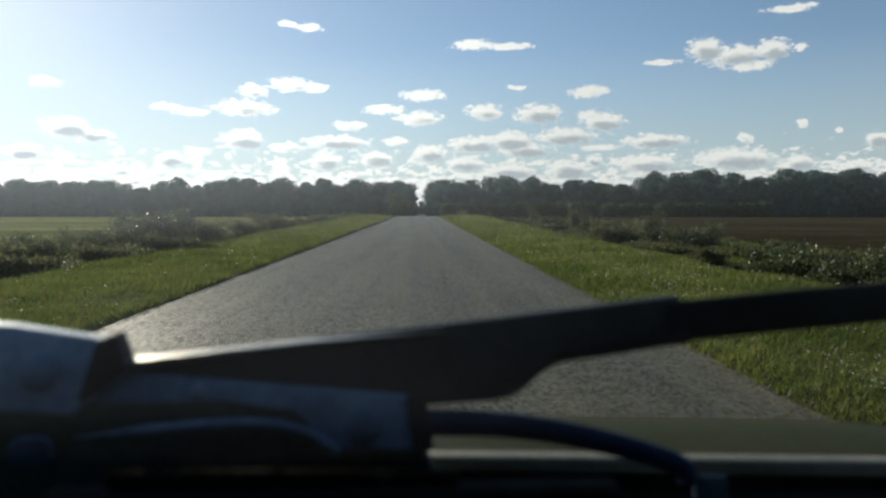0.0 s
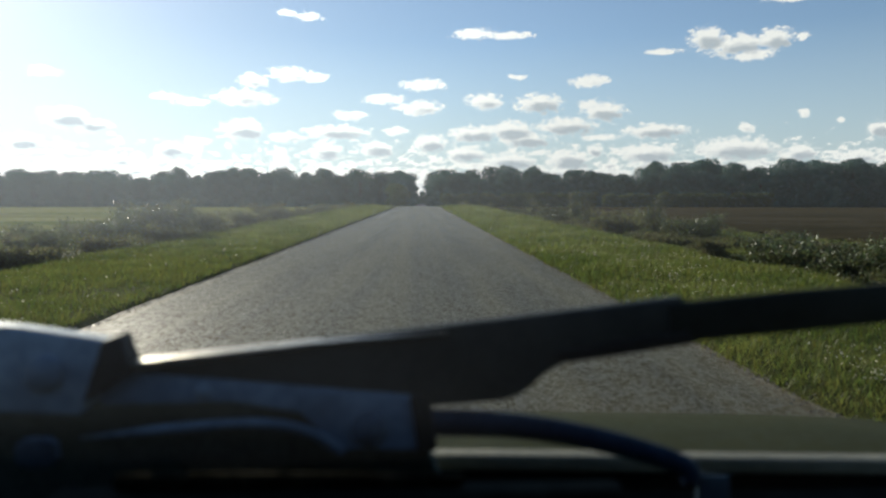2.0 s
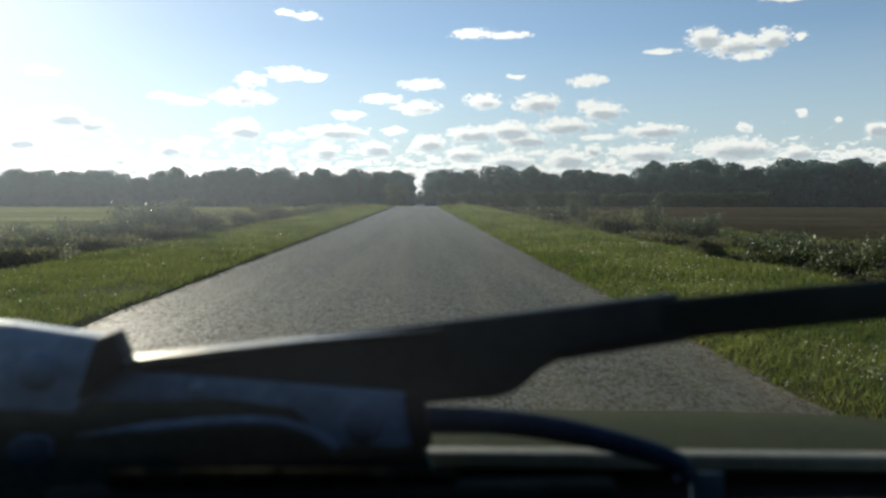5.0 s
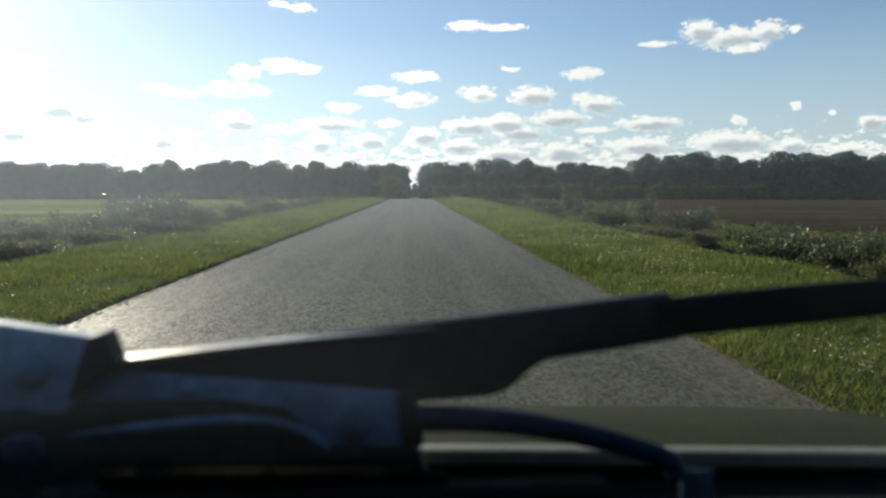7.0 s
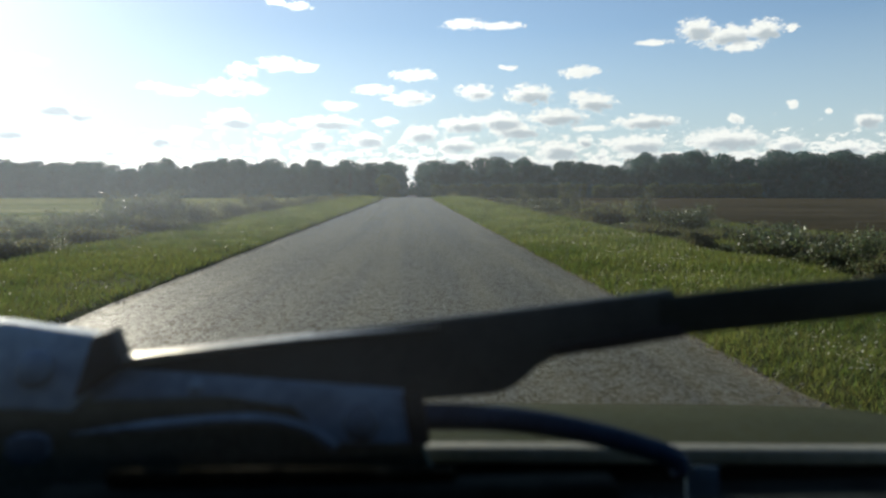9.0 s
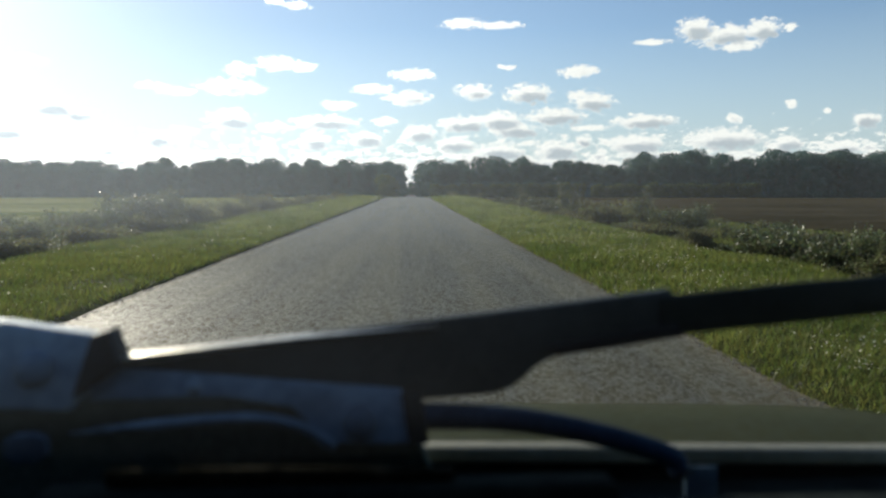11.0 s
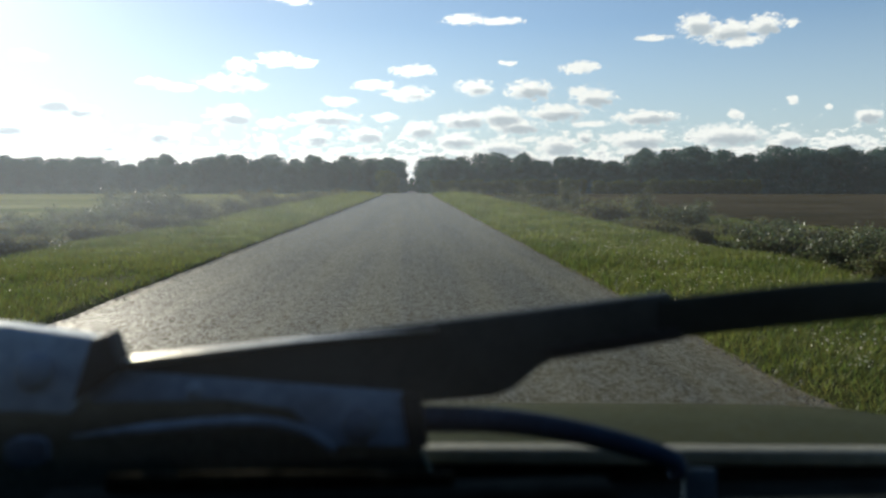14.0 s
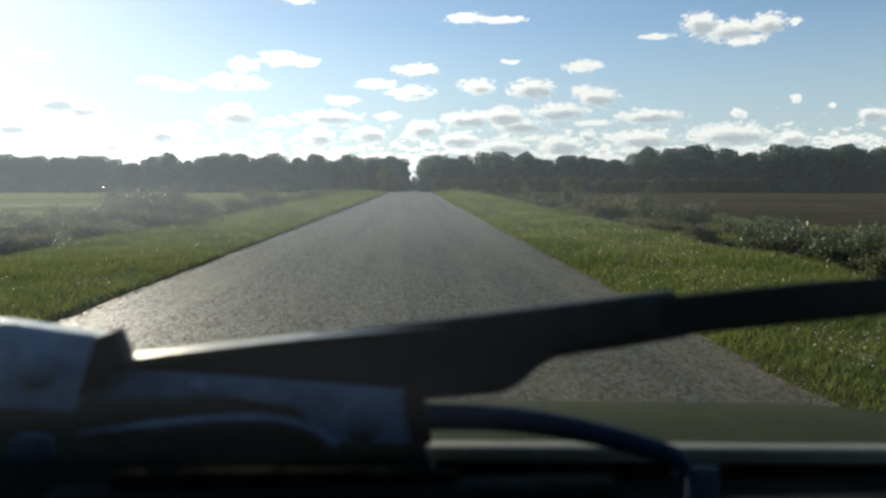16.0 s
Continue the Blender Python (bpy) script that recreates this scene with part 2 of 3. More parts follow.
M = {
    "asphalt": asphalt("asphalt"),
    "turf": surface("turf", (0.030, 0.033, 0.010), (0.062, 0.070, 0.018), 0.9, 0.95, 0.6, 14.0, spec=0.05),
    "blade": surface("grass_blade", (0.068, 0.096, 0.018), (0.156, 0.174, 0.043), 0.6, 0.45, 0.0, 6.0, spec=0.3, through_light=0.6, vary=0.6),
    "meadow": surface("meadow", (0.11, 0.13, 0.036), (0.25, 0.235, 0.095), 0.11, 1.0, 0.4, 24.0, spec=0.0, stretch=(0.12, 1, 1)),
    "plough": surface("ploughed_soil", (0.034, 0.029, 0.014), (0.070, 0.055, 0.030), 0.10, 1.0, 0.6, 26.0, spec=0.0, stretch=(0.35, 1, 1)),
    # far leaves: blue-green in the base colour stands in for distance haze
    "hazed_wood_leaf": surface("hazed_woodland_leaf", (0.040, 0.102, 0.082), (0.085, 0.158, 0.128), 0.25, 0.6, 0.0, 6.0, spec=0.2, through_light=0.3, vary=0.4),
    "hedge_leaf": surface("hedge_leaf", (0.066, 0.108, 0.044), (0.120, 0.160, 0.070), 0.4, 0.6, 0.0, 6.0, spec=0.2, through_light=0.6, vary=0.4),
    "bush_leaf": surface("bush_leaf", (0.055, 0.075, 0.024), (0.125, 0.138, 0.052), 2.5, 0.42, 0.0, 6.0, spec=0.35, through_light=0.4, vary=0.7),
    "dry_leaf": surface("dry_leaf", (0.080, 0.088, 0.032), (0.160, 0.156, 0.062), 2.5, 0.6, 0.0, 6.0, through_light=0.55, vary=0.7),
    "bark": surface("bark", (0.035, 0.028, 0.02), (0.09, 0.075, 0.055), 3.0, 0.9, 0.7, 6.0),
    "glint_flecks": surface("pale_glint_leaf", (0.5, 0.47, 0.34), (0.78, 0.74, 0.58), 20.0, 0.6, 0.0, 4.0, spec=0.3, through_light=0.6, vary=0.3),
    "black_plastic": surface("black_plastic", (0.004, 0.004, 0.005), (0.009, 0.009, 0.010), 14.0, 0.6, 0.05, 12.0, spec=0.2),
    "arm_paint": surface("satin_black_paint", (0.022, 0.027, 0.025), (0.040, 0.046, 0.042), 10.0, 0.5, 0.04, 14.0, spec=0.15),
    "rod_paint": surface("matt_black_paint", (0.008, 0.012, 0.009), (0.017, 0.022, 0.017), 10.0, 0.6, 0.04, 14.0, spec=0.1),
    # dark plastic whose blue-grey base colours imitate the sky it reflects
    "sky_blue_plastic": surface("sky_tinted_plastic", (0.100, 0.165, 0.235), (0.215, 0.305, 0.390), 9.0, 0.5, 0.1, 6.0, spec=0.3),
    "cover_plastic": surface("pale_sky_tinted_plastic", (0.18, 0.26, 0.33), (0.34, 0.44, 0.52), 9.0, 0.5, 0.1, 6.0, spec=0.35),
    "shade_plastic": surface("dull_shade_plastic", (0.030, 0.048, 0.046), (0.070, 0.092, 0.084), 12.0, 0.8, 0.2, 10.0, spec=0.1),
    "blue_cap": surface("dull_blue_plastic", (0.060, 0.100, 0.145), (0.100, 0.150, 0.210), 12.0, 0.7, 0.1, 6.0, spec=0.1),
    "rubber": surface("rubber", (0.007, 0.021, 0.048), (0.016, 0.037, 0.074), 20.0, 0.6, 0.05, 8.0, spec=0.15),
    "bonnet": surface("bonnet_paint", (0.060, 0.064, 0.018), (0.082, 0.083, 0.030), 3.0, 0.5, 0.03, 20.0, spec=0.15),
    "trim": surface("grey_trim", (0.17, 0.165, 0.125), (0.25, 0.24, 0.185), 6.0, 0.6, 0.1, 10.0, spec=0.2),
    "dash": surface("dashboard_vinyl", (0.004, 0.006, 0.006), (0.017, 0.023, 0.020), 12.0, 0.9, 0.2, 16.0, spec=0.05),
    "glint_strip": surface("glint_steel", (0.33, 0.30, 0.25), (0.50, 0.46, 0.39), 30.0, 0.36, 0.05, 6.0, metal=1.0),
    "vent": surface("dusty_vent", (0.006, 0.006, 0.004), (0.035, 0.032, 0.022), 45.0, 1.0, 0.3, 6.0, spec=0.0),
    "pebble": surface("pebble", (0.12, 0.105, 0.08), (0.32, 0.28, 0.22), 30.0, 0.85, 0.3, 6.0, vary=0.5),
    "lining": surface("dark_lining", (0.02, 0.02, 0.02), (0.035, 0.035, 0.033), 4.0, 0.95, 0.2, 12.0),
    "dark_tyre": surface("tyre", (0.015, 0.015, 0.015), (0.03, 0.03, 0.03), 20.0, 0.85, 0.3, 6.0),
}


def hazed_dusty_glass(name):
    """Clear windscreen glass, thin dust film that scatters the sun, and painted haze veil."""
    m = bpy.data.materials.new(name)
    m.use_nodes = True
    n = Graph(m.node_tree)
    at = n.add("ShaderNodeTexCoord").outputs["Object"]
    mottle = n.noise(n.vec("MULTIPLY", at, (1.0, 3.0, 1.0)).outputs[0], 2.2, 4.0, 0.6).outputs["Fac"]
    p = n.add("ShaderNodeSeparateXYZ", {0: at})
    film = n.math("MULTIPLY", n.step(mottle, 0.3, 0.7, 0.6, 1.2, False), n.step(p.outputs[0], 0.25, -0.10, 0.0006, 0.0042))
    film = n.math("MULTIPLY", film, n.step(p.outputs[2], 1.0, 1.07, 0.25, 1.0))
    # a painted veil on the upper screen, thickest to one side, for distance haze
    haze_veil = n.math("MULTIPLY", n.step(p.outputs[2], 1.195, 1.255), n.step(p.outputs[0], 0.30, -0.34, 0.2, 1.0))
    film = n.math("ADD", film, n.math("MULTIPLY", haze_veil, n.step(mottle, 0.3, 0.7, 0.058, 0.078, False)))
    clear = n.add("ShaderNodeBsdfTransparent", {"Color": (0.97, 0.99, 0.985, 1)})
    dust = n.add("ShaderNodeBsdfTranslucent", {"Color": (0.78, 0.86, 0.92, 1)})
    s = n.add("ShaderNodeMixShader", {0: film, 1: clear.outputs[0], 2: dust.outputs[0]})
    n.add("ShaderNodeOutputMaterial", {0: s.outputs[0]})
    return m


M["glass"] = hazed_dusty_glass("windscreen_glass")


# ---- builders ----
def link(name, mesh, material, parent=None, label=""):
    mesh.materials.append(M[material])
    ob = new(name, mesh)
    if parent:
        ob.parent = parent
    if label:
        tagged(ob, label)
    return ob


def part(name, bm, material, parent=None, label="", smooth=True):
    mesh = bpy.data.meshes.new(name)
    bmesh.ops.recalc_face_normals(bm, faces=bm.faces)
    bm.to_mesh(mesh)
    bm.free()
    for p in mesh.polygons:
        p.use_smooth = smooth
    return link(name, mesh, material, parent, label)


def sheet(name, verts, faces, material, parent=None, smooth=True):
    mesh = bpy.data.meshes.new(name)
    mesh.from_pydata([tuple(v) for v in verts], [], [tuple(f) for f in faces])
    mesh.update()
    if smooth:
        mesh.polygons.foreach_set("use_smooth", [True] * len(mesh.polygons))
    return link(name, mesh, material, parent)


def thing(name, label, category, group="", kind=""):
    return tagged(new(name), label, category, group, kind)


def tube(bm, points, radii, sides=8):
    """A tapered tube along points, closed at both ends."""
    rings = []
    points = [Vector(p) for p in points]
    for i, p in enumerate(points):
        ahead = (points[min(i + 1, len(points) - 1)] - points[max(i - 1, 0)]).normalized()
        side = ahead.cross(Vector((0, 1, 0)) if abs(ahead.y) < 0.9 else Vector((1, 0, 0))).normalized()
        up = side.cross(ahead)
        rings.append([bm.verts.new(p + (side * math.cos(a) + up * math.sin(a)) * radii[i])
                      for a in (2 * math.pi * k / sides for k in range(sides))])
    for a, b in zip(rings, rings[1:]):
        for k in range(sides):
            bm.faces.new((a[k], a[(k + 1) % sides], b[(k + 1) % sides], b[k]))
    bm.faces.new(rings[0])
    bm.faces.new(rings[-1])


def curve(points, n=8):
    """Catmull-Rom through the points."""
    p = [Vector(q) for q in points]
    p = [p[0] * 2 - p[1]] + p + [p[-1] * 2 - p[-2]]
    res = []
    for i in range(1, len(p) - 2):
        for k in range(n):
            t = k / n
            res.append(0.5 * (2 * p[i] + (p[i + 1] - p[i - 1]) * t + (2 * p[i - 1] - 5 * p[i] + 4 * p[i + 1] - p[i + 2]) * t * t
                              + (3 * p[i] - p[i - 1] - 3 * p[i + 1] + p[i + 2]) * t ** 3))
    res.append(p[-2])
    return res


def slab(outline, y, depth, bevel=0.004, lean=0.0):
    """A plate whose outline (x, z) is given, depth thick, with rounded edges; it leans back with height."""
    bm = bmesh.new()
    lo = min(z for _, z in outline)
    front = [bm.verts.new((x, y + (z - lo) * lean, z)) for x, z in outline]
    face = bm.faces.new(front)
    res = bmesh.ops.extrude_face_region(bm, geom=[face])
    bmesh.ops.translate(bm, verts=[v for v in res["geom"] if isinstance(v, bmesh.types.BMVert)], vec=(0, depth, 0))
    if bevel:
        bmesh.ops.bevel(bm, geom=bm.edges[:], offset=bevel, segments=3, affect="EDGES", profile=0.5)
    return bm


def box(x0, x1, y0, y1, z0, z1, bevel=0.01):
    bm = bmesh.new()
    bmesh.ops.create_cube(bm, size=1.0, matrix=Matrix.LocRotScale(((x0 + x1) / 2, (y0 + y1) / 2, (z0 + z1) / 2), None, (x1 - x0, y1 - y0, z1 - z0)))
    if bevel:
        bmesh.ops.bevel(bm, geom=bm.edges[:], offset=bevel, segments=2, affect="EDGES")
    return bm


def leaves(rng, centres, sizes, outward=None, aspect=1.6, loose=0.7):
    """Vertices and faces of small folded leaves, one at each centre."""
    n = len(centres)
    a = rng.normal(size=(n, 3))
    if outward is not None:
        a = a * loose + outward
    a /= np.linalg.norm(a, axis=1)[:, None] + 1e-9
    b = np.cross(a, rng.normal(size=(n, 3)))
    b /= np.linalg.norm(b, axis=1)[:, None] + 1e-9
    c = np.cross(a, b)
    s = np.asarray(sizes)[:, None] * 0.5
    v = np.stack([centres - b * s * aspect, centres + c * s + a * s * 0.25, centres + b * s * aspect, centres - c * s + a * s * 0.25], axis=1)
    return v.reshape(-1, 3), np.arange(n * 4).reshape(-1, 4)


# ---- ground ----
LEFT, RIGHT = -3.32, 2.42


def smooth(t):
    t = min(max(t, 0.0), 1.0)
    return t * t * (3 - 2 * t)


def road_z(y):
    s = min(max(0.0, y - 80.0), 215.0)
    return -0.016 * s * s / (s + 20.0)


def field_z(y):
    return -0.35 - 0.0095 * min(max(0.0, y - 10.0), 285.0)


def ground_z(x, y):
    d = max(LEFT - x, x - RIGHT) + 0.05 * noise.noise((y * 1.3, x * 0.2, 9.0)) + 0.04 * noise.noise((y * 5.0, x * 0.2, 4.0))
    if d < -0.3:
        return road_z(y) - 0.10
    verge = road_z(y) - 0.10 + 0.11 * smooth((d + 0.16) / 0.3) + 0.03 * smooth(d)
    verge += 0.035 * noise.noise((x * 0.8, y * 0.5, 0)) * smooth(d)
    f = field_z(y) + 0.10 * noise.noise((x * 0.05, y * 0.05, 3.0))
    k = smooth((d - 2.95) / 2.6)
    return verge * (1 - k) + f * k


def terrain(name, xs, ys, material, lift=0.0, tidy=None):
    verts = [(x, y, (tidy or ground_z)(x, y) + lift) for y in ys for x in xs]
    w = len(xs)
    faces = [(j * w + i, j * w + i + 1, (j + 1) * w + i + 1, (j + 1) * w + i) for j in range(len(ys) - 1) for i in range(w - 1)]
    return sheet(name, verts, faces, material)


near_x = sorted(set(np.round(list(np.arange(-12, 11.01, 0.25)) + [e + k * 0.05 for e in (LEFT, RIGHT) for k in range(-5, 8)], 3)))
xs = [-4500, -2500, -1200, -600, -300, -150, -80, -40, -24, -16] + near_x + [14, 20, 32, 60, 110, 220, 450, 900, 1800, 3000, 4500]
ys = [-4500, -2000, -800, -300, -100, -40, -15] + list(np.arange(-6, 40, 0.5)) + list(np.arange(40, 120, 2.0)) + list(np.arange(120, 330, 10.0)) + [360, 450, 700, 1200, 2200, 3500, 4700]
ground = tagged(terrain("ground", xs, ys, "turf"), "short green grass ground beside the road", "ground", kind="structure")

# the road, with slightly crumbled edges
road_ys = list(np.arange(-60, -6, 3.0)) + list(np.arange(-6, 40, 0.12)) + list(np.arange(40, 120, 1.0)) + list(np.arange(120, 420, 8.0))
verts, faces = [], []
cols = [0.0, 0.01, 0.06, 0.2, 0.35, 0.5, 0.65, 0.8, 0.94, 0.99, 1.0]
for y in road_ys:
    l = LEFT - 0.08 + 0.07 * noise.noise((y * 0.9, 1.0, 0)) + 0.05 * noise.noise((y * 4.0, 2.0, 0))
    r = RIGHT + 0.08 + 0.07 * noise.noise((y * 0.9, 5.0, 0)) + 0.05 * noise.noise((y * 4.0, 7.0, 0))
    for c in cols:
        crown = 0.035 * (1 - (2 * c - 1) ** 2)
        verts.append((l + (r - l) * c, y, road_z(y) + crown - 0.03))
w = len(cols)
faces = [(j * w + i, j * w + i + 1, (j + 1) * w + i + 1, (j + 1) * w + i) for j in range(len(road_ys) - 1) for i in range(w - 1)]
road = tagged(sheet("road", verts, faces, "asphalt"), "straight narrow grey asphalt country road without markings", "road", kind="structure")

meadow = tagged(terrain("meadow", [-400, -250, -150, -90, -60, -40, -28, -20, -14, -11.5], list(np.arange(-20, 300, 4.0)), "meadow", 0.03),
                "flat pale green mown meadow beside the road", "field", kind="structure")


def furrows(x, y):
    return ground_z(x, y) + 0.10 * math.sin(y * 2.1 + 0.4 * math.sin(x * 0.05))


plough = tagged(terrain("ploughed_field", [16, 18, 22, 30, 45, 70, 110, 170, 260], list(np.arange(-10, 262, 0.5)), "plough", 0.08, furrows),
                "bare brown ploughed field with shallow furrows", "field", kind="structure")

# ---- car that the camera rides in ----
car = thing("car", "olive grey car on the road with wipers parked on its windscreen", "car")
WY = 0.80
# bonnet: a shallow crowned panel that falls away to the front
bm = bmesh.new()
rows_ = []
for j in range(9):
    v = j / 8
    y = 0.955 + 0.80 * v
    rows_.append([bm.verts.new((x, y, 0.869 - 0.24 * max(0, v - 0.06) ** 1.42 - 0.008 * (x / 0.88) ** 2 - 0.02 * max(0, abs(x) - 0.78) - 0.012 * x)) for x in np.linspace(-0.90, 0.90, 19)])
for a, b in zip(rows_, rows_[1:]):
    for i in range(18):
        bm.faces.new((a[i], a[i + 1], b[i + 1], b[i]))
bmesh.ops.solidify(bm, geom=bm.faces[:], thickness=0.012)
part("bonnet", bm, "bonnet", car, "olive grey painted bonnet")
part("cowl_strip", slab([(-0.02, 0.873), (0.10, 0.871), (0.80, 0.853), (0.80, 0.830), (0.10, 0.848), (-0.02, 0.852)], 0.925, 0.03, 0.004), "trim", car, "pale grey cowl edge")
part("bulkhead", slab([(-0.82, 0.858), (0.82, 0.836), (0.82, 0.45), (-0.82, 0.45)], 0.958, 0.012, 0.003), "dash", car, "dull black bulkhead")
part("scuttle", box(-0.80, 0.80, 0.65, 0.92, 0.70, 0.822, 0.008), "dash", car, "black plastic scuttle")
# dark panel added for the shadow under the wiper; also keeps sun off the tube
part("shade_panel", slab([(-0.72, 1.026), (-0.30, 1.022), (-0.14, 1.008), (-0.03, 0.992), (0.0, 0.93), (0.03, 0.86), (0.02, 0.83), (-0.72, 0.83)], 0.845, 0.03, 0.006), "shade_plastic", car)
part("dashboard", box(-0.70, 0.70, 0.28, 0.655, 0.60, 0.934, 0.02), "dash", car, "black vinyl dashboard")
part("defroster_vent", box(-0.36, 0.20, 0.60, 0.644, 0.926, 0.960, 0.004), "dash", car, "black defroster slot")
part("dash_edge", slab([(-0.30, 0.977), (-0.15, 0.976), (0.04, 0.972), (0.04, 0.960), (-0.30, 0.960)], 0.625, 0.012, 0.003), "vent", car, "dusty brown edge of the defroster slot")

# the wiper across the screen
arm = part("wiper_arm", slab([(-0.356, 1.044), (-0.092, 1.071), (0.188, 1.102), (0.334, 1.119), (0.343, 1.061), (0.246, 1.046), (0.190, 1.039),
                              (0.170, 1.033), (0.152, 1.022), (0.138, 1.009), (0.122, 0.998), (0.100, 0.991), (0.005, 0.985), (-0.20, 1.008), (-0.356, 1.030)], WY, 0.022, 0.005, 0.15),
           "arm_paint", car, "satin black wiper arm with an added glint along its top edge")
part("joint", slab([(0.165, 1.052), (0.336, 1.078), (0.342, 1.063), (0.25, 1.0495), (0.182, 1.0405)], WY - 0.003, 0.008, 0.002, 0.15), "black_plastic", arm)
# thin steel strip added to imitate the sun glint, tapering where it fades
part("glint_strip", slab([(-0.357, 1.045), (-0.25, 1.0555), (-0.15, 1.0655), (-0.092, 1.0702), (0.03, 1.0785), (0.03, 1.0780), (-0.092, 1.0684), (-0.15, 1.0605), (-0.25, 1.048), (-0.357, 1.034)], WY - 0.004, 0.028, 0.0015, 0.15), "glint_strip", arm, "added steel strip for the glint on the wiper arm")
part("rod", slab([(0.315, 1.111), (0.50, 1.128), (0.72, 1.142), (0.72, 1.096), (0.60, 1.086), (0.343, 1.063), (0.315, 1.060)], WY + 0.006, 0.014, 0.005, 0.15), "rod_paint", arm)
pivot = part("wiper_pivot", slab([(-0.60, 1.094), (-0.50, 1.086), (-0.391, 1.070), (-0.371, 1.076), (-0.353, 1.037), (-0.380, 1.020), (-0.412, 0.983), (-0.60, 0.992)],
                                 WY - 0.02, 0.028, 0.006, 0.35), "cover_plastic", car, "blue-grey plastic wiper cover with reflected sky in its colour")
part("cap", slab([(-0.391, 1.072), (-0.370, 1.078), (-0.350, 1.037), (-0.375, 1.018), (-0.405, 1.0)], WY - 0.026, 0.036, 0.005, 0.35), "black_plastic", pivot)
blade = part("wiper_blade", slab([(-0.40, 1.024), (-0.356, 1.031), (-0.009, 1.000), (0.005, 0.942), (-0.094, 0.944), (-0.122, 0.962), (-0.149, 0.984), (-0.232, 0.996), (-0.39, 0.994)],
                                 WY - 0.035, 0.02, 0.004, 0.45), "sky_blue_plastic", car, "blue-grey wiper blade bracket with reflected sky in its colour")
def bolt(x, y, z, radius, material, parent):
    """A low domed bolt head that faces the windscreen."""
    bm = bmesh.new()
    bmesh.ops.create_cone(bm, cap_ends=True, segments=16, radius1=radius, radius2=radius * 0.7, depth=0.008, matrix=pose(x, y, z, 72, 0, 0))
    bmesh.ops.bevel(bm, geom=[e for e in bm.edges if any(len(f.verts) > 8 for f in e.link_faces)], offset=0.002, segments=2, affect="EDGES")
    return part("bolt", bm, material, parent)


bolt(-0.456, WY - 0.010, 1.036, 0.024, "sky_blue_plastic", pivot)
bolt(-0.066, WY - 0.032, 0.970, 0.022, "blue_cap", blade)
bolt(-0.262, WY - 0.024, 1.014, 0.011, "cover_plastic", blade)
part("end_clip", slab([(-0.016, 1.001), (0.008, 0.999), (0.018, 0.945), (-0.006, 0.942)], WY - 0.042, 0.034, 0.003, 0.45), "black_plastic", blade)
bm = bmesh.new()
c = curve([(0.0, WY, 0.966), (0.118, WY, 0.960), (0.227, WY - 0.005, 0.941), (0.318, WY - 0.015, 0.915), (0.335, WY - 0.02, 0.895)])
tube(bm, c, [0.017 - 0.004 * i / len(c) for i in range(len(c))], 12)
part("rubber_hose", bm, "rubber", car, "curved dark rubber hose")
bm = bmesh.new()
c = curve([(-0.41, WY - 0.02, 0.958), (-0.30, WY - 0.025, 0.970), (-0.198, WY - 0.03, 0.977), (-0.136, WY - 0.03, 0.966), (-0.094, WY - 0.03, 0.940)])
tube(bm, c, [0.0065 * min(1, (i + 1) / 8) for i in range(len(c))], 10)
part("washer_tube", bm, "sky_blue_plastic", car, "thin washer tube")
part("grommet", slab([(-0.464, 0.964), (-0.452, 0.972), (-0.428, 0.973), (-0.416, 0.966), (-0.416, 0.946), (-0.428, 0.938), (-0.452, 0.937), (-0.464, 0.945)], WY - 0.06, 0.010, 0.003), "blue_cap", car)
# thin blue plate added in place of a faint ghost reflection
part("bracket", slab([(0.340, 0.902), (0.382, 0.900), (0.384, 0.825), (0.342, 0.825)], WY - 0.02, 0.004, 0.0015), "blue_cap", car)

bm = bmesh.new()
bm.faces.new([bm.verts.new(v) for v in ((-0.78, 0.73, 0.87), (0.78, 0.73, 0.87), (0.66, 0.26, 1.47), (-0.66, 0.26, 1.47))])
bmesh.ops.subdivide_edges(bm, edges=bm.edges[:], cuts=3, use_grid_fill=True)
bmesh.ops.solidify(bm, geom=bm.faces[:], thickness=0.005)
pane = part("windscreen", bm, "glass", car, "slightly dusty clear windscreen with a painted haze veil")
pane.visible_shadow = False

# plain shell that closes the view behind, above and beside
def across(outline, x0, x1, bevel=0.008):
    """A plate whose outline lies in the y-z plane, from x0 to x1."""
    bm = slab(outline, x0, x1 - x0, bevel)
    for v in bm.verts:
        v.co = (v.co.y, v.co.x, v.co.z)
    return bm


part("roof", across([(-1.97, 0.33), (-1.97, 0.86), (-1.75, 1.19), (-1.52, 1.42), (-0.70, 1.485), (0.24, 1.475), (0.26, 1.455), (-0.70, 1.46),
                     (-1.50, 1.395), (-1.72, 1.17), (-1.93, 0.85), (-1.93, 0.33)], -0.84, 0.84), "lining", car)
part("floor_pan", box(-0.84, 0.84, -1.93, 1.72, 0.28, 0.33, 0.01), "lining", car)
part("front_panel", box(-0.84, 0.84, 1.70, 1.735, 0.30, 0.635, 0.01), "bonnet", car)
